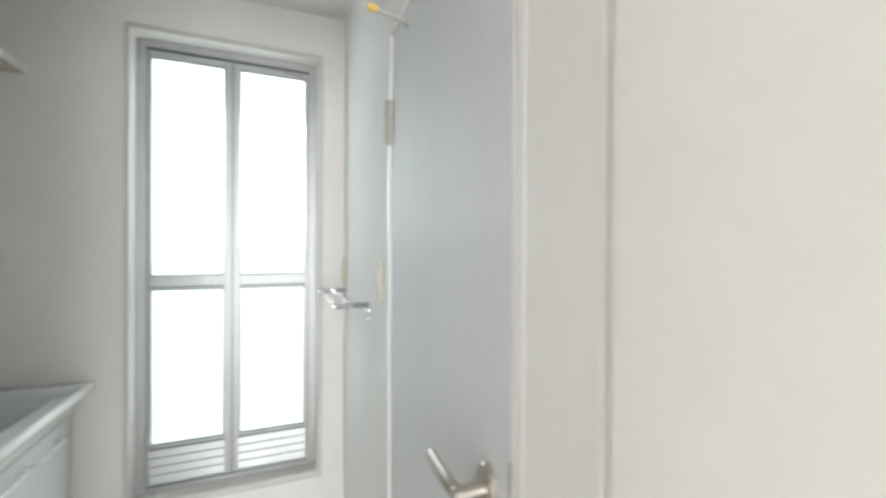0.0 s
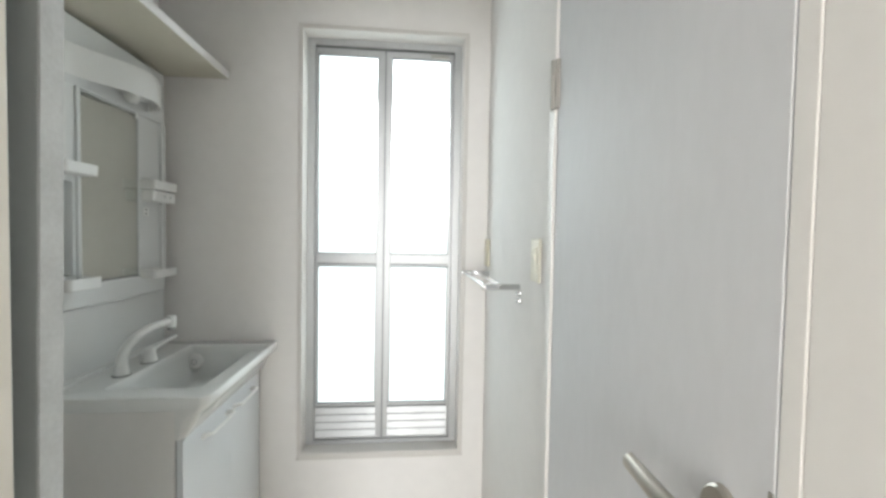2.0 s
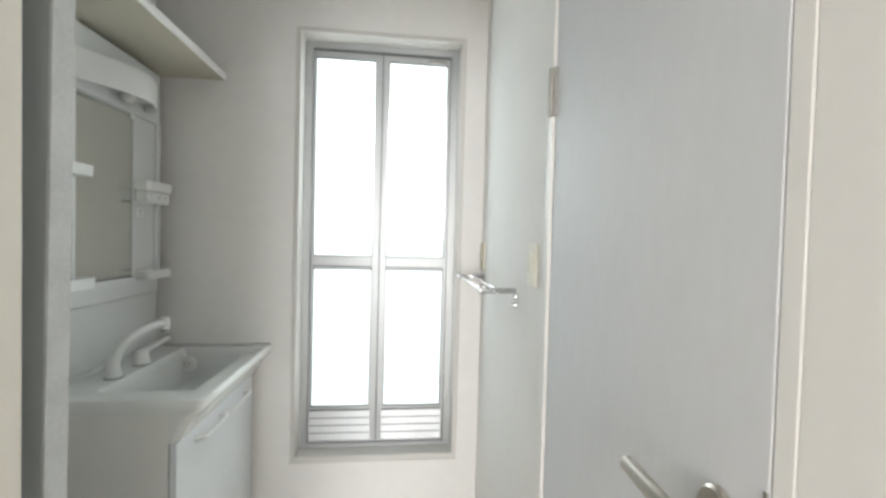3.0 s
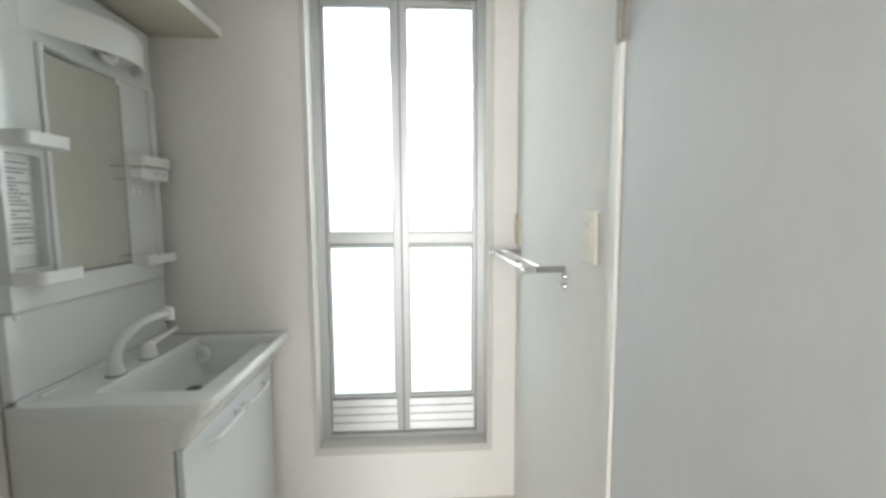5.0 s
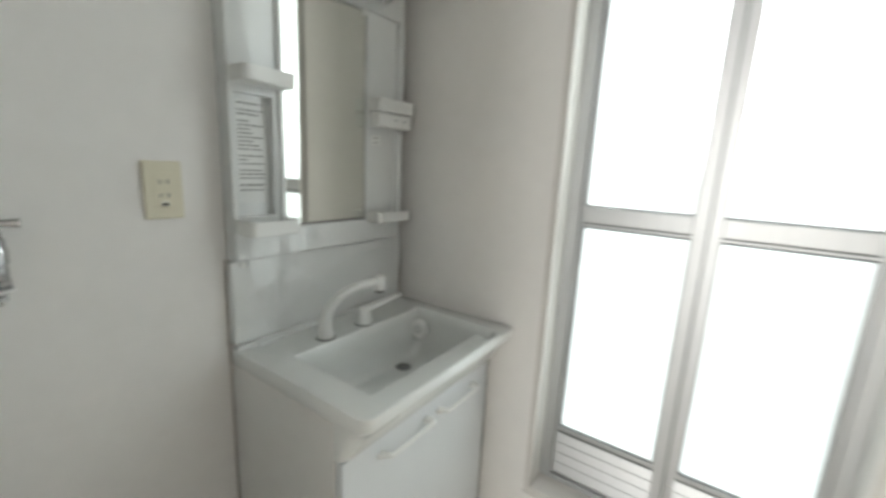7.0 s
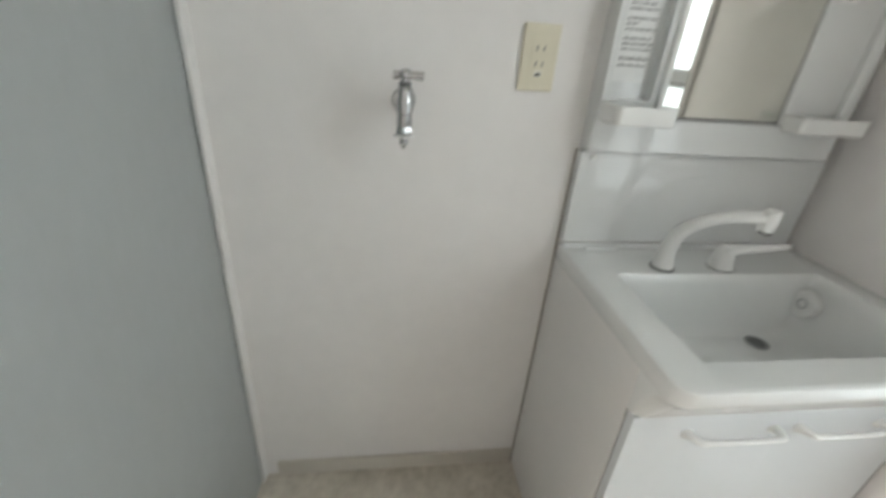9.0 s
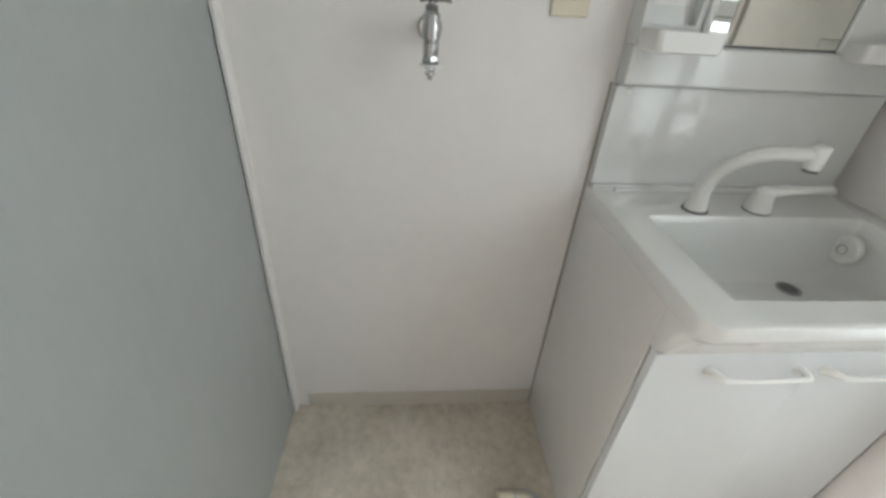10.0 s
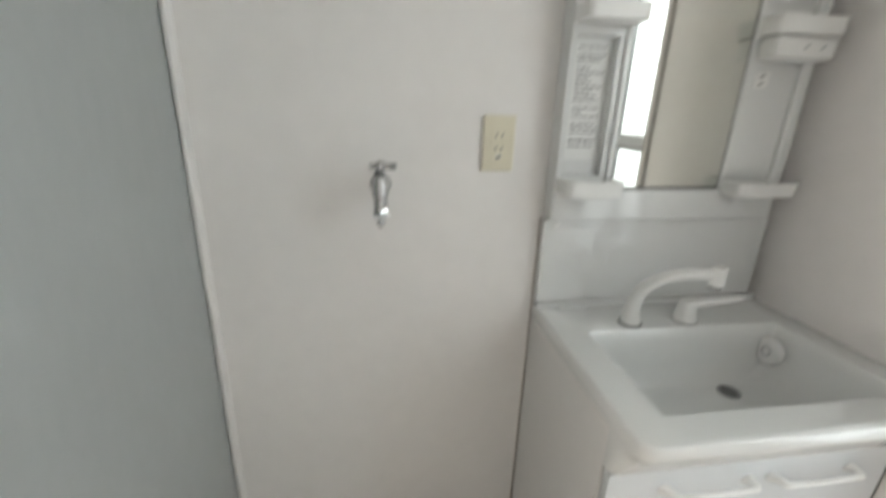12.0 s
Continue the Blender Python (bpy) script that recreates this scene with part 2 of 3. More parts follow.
whole("wall_hall_pier", box(HALL_W - 0.1, -0.5, HALL_S, -0.9, FLOOR, CEIL), WALLPAPER, "plain papered wall narrowing the hall", "wall", "structure")
whole("wall_hall_return", box(EAST + 0.1, 1.9, -0.9, -0.8, FLOOR, CEIL), WALLPAPER, "plain papered wall of the room beyond", "wall", "structure")
whole("wall_hall_far", box(1.9, 2.0, HALL_S, -0.8, FLOOR, CEIL), WALLPAPER, "plain papered wall of the room beyond", "wall", "structure")
bm = box(EAST + 0.9, EAST + 1.0, 0.1, 1.0, FLOOR, CEIL)
add_box(bm, EAST + 0.1, EAST + 0.9, 0.1, 0.16, FLOOR, CEIL)
add_box(bm, EAST + 0.1, EAST + 0.9, 0.94, 1.0, FLOOR, CEIL)
whole("wall_toilet", bm, WALLPAPER, "plain walls closing the toilet room", "wall", "structure")
bm = wall_with_hole("y", BATH_N, BATH_N + 0.1, -0.5, 1.25, 0.1, 2.3, (0.0, 1.1, 1.30, 2.14))
add_box(bm, 1.25, 1.35, NORTH + 0.12, BATH_N + 0.1, 0.1, 2.3)
add_box(bm, -0.6, -0.5, NORTH + 0.12, BATH_N + 0.1, 0.1, 2.3)
whole("wall_bathroom", bm, TILE, "plain white bathroom walls with a window opening", "wall", "structure")
whole("floor_bathroom", box(-0.6, 1.35, NORTH + 0.12, BATH_N + 0.1, 0.1, 0.18), GREY_EDGE, "pale bathroom floor", "floor", "structure")
whole("ceiling_bathroom", box(-0.6, 1.35, NORTH + 0.12, BATH_N + 0.1, 2.3, 2.36), TILE, "white bathroom ceiling", "ceiling", "structure")

# skirting
bm = box(WEST, WEST + 0.006, 0.36, 1.07, FLOOR, 0.026, bevel=0.002)
whole("baseboard", bm, SKIRT, "low beige vinyl skirting strip", "baseboard", "structure")
whole("baseboard_north", box(-0.10, EAST - 0.002, NORTH - 0.006, NORTH, FLOOR, 0.026, bevel=0.002), SKIRT, "low beige vinyl skirting strip", "baseboard", "structure")
whole("baseboard_east", box(EAST - 0.006, EAST, 0.91, NORTH - 0.008, FLOOR, 0.026, bevel=0.002), SKIRT, "low beige vinyl skirting strip", "baseboard", "structure")
whole("trim_sealant", box(WEST, WEST + 0.004, VY0 - 0.0024, VY0 - 0.0004, FLOOR + 0.001, 0.97), CAULK, "thin brown sealant line beside the washbasin unit", "trim", "structure")

# entrance: lining of the opening, stop strip
whole("jamb_west", box(0.188, 0.204, ENT_S - 0.008, ENT_N + 0.006, FLOOR, 1.896, bevel=0.002), JAMB, "wooden lining of the entrance opening, shade put into its colour", "door frame", "structure")
whole("wall_hall_east", box(EAST - 0.006, EAST + 0.002, -0.9, 0.101, FLOOR, CEIL), WALLPAPER, "papered hall wall beside the entrance", "wall", "structure")
whole("jamb_east", box(EAST - 0.0025, EAST + 0.003, 0.118, ENT_N - 0.014, FLOOR, 1.896), PAINT, "white wooden lining of the entrance opening", "door frame", "structure")
whole("stop_strip", leaning(box(WEST, WEST + 0.027, 0.3402, 0.349, FLOOR, 1.83, bevel=0.002)), PAINT, "thin white stop strip beside the sliding door", "trim", "structure")


# ---- folding bathroom door ----
def folding_door():
    whole("trim_bathroom", eased(wall_with_hole("y", NORTH - 0.015, NORTH + 0.082, 0.047, 0.757, 0.240, 2.077, (0.066, 0.738, 0.264, 2.056)), 0.0035), CASING, "greyish off-white casing round the bathroom doorway", "door frame", "structure")
    door = thing("folding_door", (0.4, 1.765, 0.274), "closed aluminium folding bathroom door with frosted panes", "door")
    x0, x1, z0, z1, y = 0.086, 0.718, 0.274, 2.040, 1.742
    frame_bm = wall_with_hole("y", y, y + 0.05, 0.066, 0.738, 0.264, 2.056, (x0 + 0.013, x1 - 0.013, z0 + 0.006, z1 - 0.012))
    part("outer_frame", frame_bm, ALU, door, "brushed aluminium outer frame")
    part("track", box(x0 + 0.013, x1 - 0.013, y + 0.006, y + 0.03, z1 - 0.020, z1 - 0.012), GASKET, door, "dark top track")
    mid = 0.4005
    for a, b in ((x0 + 0.010, x0 + 0.024), (mid - 0.008, mid + 0.008), (x1 - 0.024, x1 - 0.010)):
        part("seal_strip", box(a, b, y + 0.036, y + 0.044, z0 + 0.006, z1 - 0.012), GASKET, door, "dark rubber seal")
    part("seal_strip", box(x0 + 0.013, x1 - 0.013, y + 0.036, y + 0.043, z0 + 0.005, z0 + 0.018), GASKET, door, "dark rubber seal")
    part("seal_strip", box(x0 + 0.013, x1 - 0.013, y + 0.036, y + 0.043, z1 - 0.030, z1 - 0.012), GASKET, door, "dark rubber seal")
    for k, (a, b, pa, pb) in enumerate(((x0 + 0.0155, mid - 0.0026, 0.109, 0.3685), (mid + 0.0026, x1 - 0.0155, 0.4285, 0.690))):
        f0, f1 = y + 0.008, y + 0.034
        leaf = part("leaf", wall_with_hole("y", f0, f1, a, b, z0 + 0.008, z1 - 0.021, (pa, pb, 0.443, 1.993)), ALU, door)
        part("middle_rail", box(pa, pb, f0 - 0.002, f1 - 0.004, 1.066, 1.122, bevel=0.003), ALU, leaf)
        part("rail_groove", box(pa, pb, f0 - 0.0026, f0 + 0.004, 1.0735, 1.0785), GASKET, leaf, "dark rail groove")
        for low, high in ((0.443, 1.066), (1.122, 1.993)):
            gasket = wall_with_hole("y", f0 + 0.003, f1 - 0.006, pa, pb, low, high, (pa + 0.0035, pb - 0.0035, low + 0.0035, high - 0.0035))
            part("gasket", gasket, GASKET, leaf, "thin grey pane gasket")
            pane = part("pane", box(pa + 0.0035, pb - 0.0035, f0 + 0.012, f0 + 0.0155, low + 0.0035, high - 0.0035), FROST, leaf, "white frosted pane")
            pane.data.materials.append(CLEAR)
            for f in pane.data.polygons:
                f.material_index = 1 if f.normal.y > -0.5 else 0
        for i in range(4):
            z = 0.296 + i * 0.034
            slat = extruded([(f0 - 0.0075, z), (f0 - 0.0005, z + 0.027), (f0 + 0.006, z + 0.027), (f0 + 0.006, z)], "x", pa - 0.004, pb + 0.004)
            part("louvre_slat", slat, ALU, leaf)
            part("louvre_gap", box(pa - 0.003, pb + 0.003, f0 - 0.0012, f0 + 0.002, z + 0.0268, z + 0.0342), GASKET, leaf)
        for z in (0.33, 0.40):
            part("rivet", turned(Matrix.Translation((pa - 0.013, f0, z)) @ pose(0, 0, 0, 90), [(0.004, 0), (0.003, 0.002)], 10), STEEL, leaf)
    part("meeting_seal", box(mid - 0.0024, mid + 0.0024, y + 0.0065, y + 0.034, z0 + 0.010, z1 - 0.022), GASKET, door, "dark seal between the leaves")
    part("top_plate", box(0.60, 0.68, y + 0.004, y + 0.010, 1.999, 2.015, bevel=0.002), STEEL, door, "small grey latch plate")


folding_door()


# ---- toilet door ----
def toilet_door():
    y0, y1, z1 = 0.266, 0.850, 1.785
    whole("trim_toilet_far", box(EAST - 0.010, EAST + 0.1, y1 + 0.003, y1 + 0.035, FLOOR, z1 + 0.035, bevel=0.003), PAINT, "white casing of the toilet door", "door frame", "structure")
    whole("trim_toilet_near", box(EAST - 0.0035, EAST + 0.1, y0 - 0.024, y0 - 0.0012, FLOOR, z1 + 0.035, bevel=0.002), PAINT, "white casing of the toilet door", "door frame", "structure")
    whole("trim_toilet_top", box(EAST - 0.010, EAST + 0.1, y0 - 0.003, y1 + 0.002, z1 + 0.004, z1 + 0.035, bevel=0.003), PAINT, "white casing of the toilet door", "door frame", "structure")
    door = thing("toilet_door", (EAST + 0.015, (y0 + y1) / 2, 0.006), "closed pale grey flush toilet door with lever handle", "door")
    part("door_leaf", box(EAST - 0.004, EAST + 0.030, y0, y1, FLOOR + 0.006, z1, bevel=0.0015), PALE, door)
    hinge = part("hinge", box(EAST - 0.013, EAST - 0.003, y1 - 0.012, y1 + 0.022, 1.508, 1.620, bevel=0.001), STEEL, door, "grey steel hinge")
    bm = bmesh.new()
    for i in range(3):
        add_turned(bm, Matrix.Translation((EAST - 0.014, y1 + 0.004, 1.508 + i * 0.038)), [(0.0055, 0), (0.0065, 0.001), (0.0065, 0.036), (0.0055, 0.037)], 14)
    part("hinge_pin", bm, STEEL, hinge)
    handle = part("handle", tube([(EAST - 0.045, 0.327, 0.907), (EAST - 0.052, 0.345, 0.908), (EAST - 0.052, 0.38, 0.909), (EAST - 0.049, 0.432, 0.910)], [0.0085, 0.0095, 0.0095, 0.009], 18, 14, 1.25), NICKEL, door, "satin nickel lever")
    part("handle_neck", turned(Matrix.Translation((EAST - 0.004, 0.325, 0.907)) @ pose(0, 0, 0, 0, -90), [(0.013, 0), (0.011, 0.01), (0.0105, 0.052), (0.008, 0.055)]), NICKEL, handle)
    part("handle_plate", turned(Matrix.Translation((EAST - 0.004, 0.325, 0.907)) @ pose(0, 0, 0, 0, -90) @ Matrix.Diagonal((1.35, 1, 1, 1)), [(0.026, 0), (0.026, 0.006), (0.0235, 0.009), (0.012, 0.0095)], 36), NICKEL, door, "oval satin nickel escutcheon")
    part("latch_plate", box(EAST - 0.0055, EAST - 0.003, y0 + 0.0005, y0 + 0.005, 0.87, 0.97), STEEL, door)
    stop = part("door_stop", turned(Matrix.Translation((EAST - 0.004, 0.715, 1.752)) @ pose(0, 0, 0, 0, -78), [(0.011, 0), (0.010, 0.004), (0.004, 0.006), (0.0037, 0.075)]), STEEL, door, "thin grey door stop rod")
    part("stop_tip", turned(Matrix.Translation((EAST - 0.004, 0.715, 1.752)) @ pose(0, 0, 0, 0, -78), [(0.006, 0.073), (0.0085, 0.076), (0.0085, 0.09), (0.006, 0.094)]), YELLOW, stop, "yellow rubber tip")


toilet_door()


# ---- sliding entrance door, pushed open along the wall ----
def sliding_door():
    door = thing("sliding_door", (-0.15, 0.318, 0.004), "open pale grey flush sliding door beside the wall", "door")
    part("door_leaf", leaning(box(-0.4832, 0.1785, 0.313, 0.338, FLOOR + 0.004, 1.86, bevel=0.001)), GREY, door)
    part("edge_band", leaning(box(0.1787, 0.181, 0.313, 0.338, FLOOR + 0.004, 1.86, bevel=0.0008)), GREY_EDGE, door, "worn grey edge band")


sliding_door()


# ---- wall shelf ----
def wall_shelf():
    shelf = thing("wall_shelf", (WEST, 1.0, 1.836), "long off-white board shelf on the wall", "shelf")
    part("board", box(WEST, -0.236, 0.36, NORTH - 0.002, 1.836, 1.866, bevel=0.0015), SHELF, shelf)
    part("edge_strip", box(-0.236, -0.2345, 0.36, NORTH - 0.002, 1.8365, 1.8655), PAINT, shelf, "white front edge strip")
    part("cleat", box(WEST, WEST + 0.018, 0.36, 1.05, 1.806, 1.836, bevel=0.001), SHELF, shelf)


wall_shelf()

# ---- washbasin unit ----
def vanity_cabinet():
    unit = thing("vanity_cabinet", (-0.3, 1.375, 0), "white two-door washbasin cabinet standing on the floor", "cabinet")
    part("side_panel", box(WEST + 0.002, -0.1255, VY0 + 0.0015, VY0 + 0.020, FLOOR, 0.711, bevel=0.001), PANEL, unit)
    part("door_seal", box(-0.1254, -0.1216, VY0 + 0.0065, VY0 + 0.018, 0.088, 0.626), GASKET, unit, "thin dark seal behind the door")
    part("side_panel", box(WEST + 0.002, -0.122, VY1 - 0.028, VY1 - 0.012, FLOOR, 0.711, bevel=0.001), PANEL, unit)
    part("back_panel", box(BACK + 0.008, BACK + 0.014, VY0 + 0.020, VY1 - 0.020, 0.08, 0.700), PANEL, unit)
    part("bottom_board", box(BACK + 0.014, -0.124, VY0 + 0.020, VY1 - 0.020, 0.08, 0.096), PANEL, unit)
    part("toe_kick", box(-0.165, -0.150, VY0 + 0.020, VY1 - 0.020, FLOOR, 0.08), PANEL, unit)
    # dark strip that paints the shadow gap between cabinet and wall
    part("side_gap_shade", box(-0.1215, -0.108, VY1 - 0.0135, VY1 - 0.0075, 0.085, 0.700), GASKET, unit, "dark strip standing in for the shadow gap at the cabinet end")
    for a, b, ha, hb in ((VY0 + 0.004, 1.37467, 1.186, 1.352), (1.37473, VY1 - 0.020, 1.400, 1.566)):
        door = part("door", box(-0.1215, -0.104, a, b, 0.085, 0.628, bevel=0.0005), FRONT, unit)
        zb = 0.592
        grip = tube([(-0.104, ha, zb - 0.006), (-0.094, ha + 0.002, zb - 0.002), (-0.081, ha + 0.007, zb), (-0.0785, ha + 0.020, zb - 0.001), (-0.0785, (ha + hb) / 2, zb - 0.003), (-0.0785, hb - 0.020, zb - 0.001), (-0.081, hb - 0.007, zb), (-0.094, hb - 0.002, zb - 0.002), (-0.104, hb, zb - 0.006)], [0.012, 0.0088, 0.0074, 0.0054, 0.0048, 0.0054, 0.0074, 0.0088, 0.012], 48, 14, 0.8)
        part("handle", grip, PLASTIC, door, "white bow handle")


def rounded(x0, x1, y0, y1, r, n=6):
    """The outline of a rectangle with rounded corners; r may be four radii."""
    rs = r if isinstance(r, tuple) else (r,) * 4
    out = []
    for (cx, cy, a0), q in zip(((x0, y0, 180), (x1, y0, 270), (x1, y1, 0), (x0, y1, 90)), rs):
        px, py = (cx + q if cx == x0 else cx - q), (cy + q if cy == y0 else cy - q)
        for i in range(n + 1):
            a = radians(a0 + 90 * i / n)
            out.append((px + q * math.cos(a), py + q * math.sin(a)))
    return out


def vanity_basin():
    top = thing("washbasin", (-0.24, 1.375, 0.70), "white moulded washbasin top with a deep rectangular bowl", "washbasin")
    rings = [
        (rounded(WEST + 0.002, -0.125, VY0 + 0.0015, VY1 - 0.006, 0.004), 0.7115),
        (rounded(WEST + 0.002, -0.044, VY0 + 0.001, VY1 - 0.002, (0.003, 0.03, 0.012, 0.003)), 0.714),
        (rounded(WEST + 0.002, -0.039, VY0, VY1 - 0.001, (0.003, 0.03, 0.012, 0.003)), 0.720),
        (rounded(WEST + 0.002, -0.0365, VY0, VY1, (0.003, 0.03, 0.012, 0.003)), 0.729),
        (rounded(WEST + 0.002, -0.036, VY0, VY1, (0.003, 0.03, 0.012, 0.003)), 0.7465),
        (rounded(WEST + 0.002, -0.037, VY0 + 0.001, VY1 - 0.001, (0.003, 0.03, 0.012, 0.003)), 0.7492),
        (rounded(WEST + 0.002, -0.040, VY0 + 0.004, VY1 - 0.004, (0.003, 0.028, 0.012, 0.003)), 0.7505),
        (rounded(-0.356, -0.049, VY0 + 0.072, VY1 - 0.058, (0.008, 0.05, 0.04, 0.008)), 0.7500),
        (rounded(-0.353, -0.0525, VY0 + 0.0755, VY1 - 0.061, (0.008, 0.045, 0.04, 0.008)), 0.7455),
        (rounded(-0.350, -0.0585, VY0 + 0.081, VY1 - 0.064, (0.012, 0.05, 0.045, 0.012)), 0.722),
        (rounded(-0.344, -0.078, VY0 + 0.098, VY1 - 0.070, (0.022, 0.06, 0.05, 0.022)), 0.660),
        (rounded(-0.338, -0.108, VY0 + 0.140, VY1 - 0.080, (0.035, 0.06, 0.05, 0.035)), 0.626),
        (rounded(-0.328, -0.170, VY0 + 0.220, VY1 - 0.100, (0.04, 0.05, 0.05, 0.04)), 0.610),
        (rounded(-0.322, -0.260, VY0 + 0.370, VY1 - 0.150, 0.024), 0.6050),
    ]
    bm = bmesh.new()
    loops = [[bm.verts.new((x, y, z)) for x, y in outline] for outline, z in rings]
    for a, b in zip(loops, loops[1:]):
        for i in range(len(a)):
            j = (i + 1) % len(a)
            bm.faces.new((a[i], a[j], b[j], b[i]))
    bm.faces.new(loops[-1])
    for f in bm.faces:
        inside = all(-0.36 < v.co.x < -0.048 and VY0 + 0.05 < v.co.y < VY1 - 0.05 for v in f.verts)
        f.smooth = inside and f.calc_center_median().z < 0.744
    part("basin", bm, CERAMIC, top)
    # moulded front below the rim, rounded off into the cabinet's side
    bm = bmesh.new()
    loops = []
    for front, z, r in ((-0.041, 0.722, 0.030), (-0.046, 0.712, 0.032), (-0.058, 0.702, 0.034), (-0.070, 0.688, 0.034), (-0.080, 0.670, 0.030), (-0.090, 0.650, 0.024), (-0.099, 0.634, 0.018), (-0.110, 0.6295, 0.010)):
        loops.append([bm.verts.new((x, y, z)) for x, y in rounded(-0.126, front, VY0 + 0.0015, VY1 - 0.004, (0.001, r, 0.006, 0.001), 8)])
    for a, b in zip(loops, loops[1:]):
        for i in range(len(a)):
            j = (i + 1) % len(a)
            bm.faces.new((a[i], a[j], b[j], b[i])).smooth = True
    bm.faces.new(loops[0])
    bm.faces.new(loops[-1])
    part("apron", bm, CERAMIC, top)
    part("upstand", box(BACK + 0.0122, BACK + 0.020, VY0 + 0.002, VY1 - 0.004, 0.749, 0.7635, bevel=0.0025), CERAMIC, top)
    part("upstand_clip", box(BACK + 0.022, BACK + 0.032, VY0 + 0.050, VY0 + 0.125, 0.749, 0.760, bevel=0.003), CERAMIC, top)
    drain = part("drain", turned(Matrix.Translation((-0.300, 1.485, 0.6065)), [(0.024, 0), (0.024, 0.002), (0.019, 0.0025), (0.017, 0.0015)]), CHROME, top, "chrome drain ring")
    part("strainer", turned(Matrix.Translation((-0.300, 1.485, 0.6078)), [(0.0175, 0), (0.0165, 0.0016)]), GASKET, drain, "dark drain opening")
    plug = part("overflow_cover", turned(Matrix.Translation((-0.328, 1.6095, 0.688)) @ pose(0, 0, 0, 84), [(0.020, -0.01), (0.020, 0.012), (0.031, 0.013), (0.032, 0.018), (0.031, 0.023), (0.028, 0.026), (0.012, 0.027)], 36), COVER, top, "round white overflow cover")
    part("cover_ring", turned(Matrix.Translation((-0.328, 1.6095, 0.688)) @ pose(0, 0, 0, 84), [(0.0115, 0.0265), (0.0115, 0.0285), (0.009, 0.0285), (0.0085, 0.0268)], 24), ALU, plug)


def basin_tap():
    tap = thing("basin_tap", (-0.385, 1.33, 0.75), "white arched basin tap with a separate lever on the washbasin", "tap")
    part("base_ring", turned(Matrix.Translation((-0.385, 1.265, 0.7495)), [(0.0255, 0), (0.0255, 0.003), (0.024, 0.004)]), GASKET, tap, "dark base ring")
    part("spout", tube([(-0.385, 1.265, 0.753), (-0.384, 1.264, 0.795), (-0.372, 1.269, 0.838), (-0.346, 1.288, 0.874), (-0.324, 1.322, 0.893), (-0.306, 1.358, 0.899)], [0.0215, 0.0165, 0.0142, 0.0128, 0.0118, 0.0115], 36, 20), PLASTIC, tap)
    head = part("spray_head", tube([(-0.308, 1.354, 0.899), (-0.300, 1.370, 0.900), (-0.293, 1.384, 0.898)], [0.0117, 0.0130, 0.0120], 12, 18), PLASTIC, tap)
    part("nozzle", turned(Matrix.Translation((-0.297, 1.374, 0.877)), [(0.0125, 0), (0.0138, 0.002), (0.0142, 0.012), (0.0142, 0.038), (0.012, 0.041)]), PLASTIC, head)
    part("aerator", turned(Matrix.Translation((-0.297, 1.374, 0.8715)), [(0.0115, 0), (0.0125, 0.0055)]), GASKET, head, "dark spray outlet")
    ring = part("lever_ring", turned(Matrix.Translation((-0.385, 1.402, 0.7495)), [(0.0265, 0), (0.0265, 0.003), (0.025, 0.004)]), GASKET, tap, "dark base ring")
    lever = part("lever_body", turned(Matrix.Translation((-0.385, 1.402, 0.753)), [(0.0255, 0), (0.023, 0.012), (0.020, 0.03), (0.018, 0.042), (0.010, 0.050)]), PLASTIC, tap)
    part("lever_arm", tube([(-0.388, 1.402, 0.788), (-0.378, 1.43, 0.798), (-0.368, 1.47, 0.806), (-0.358, 1.512, 0.815)], [0.017, 0.0135, 0.011, 0.0085], 20, 16, 0.7), PLASTIC, lever)


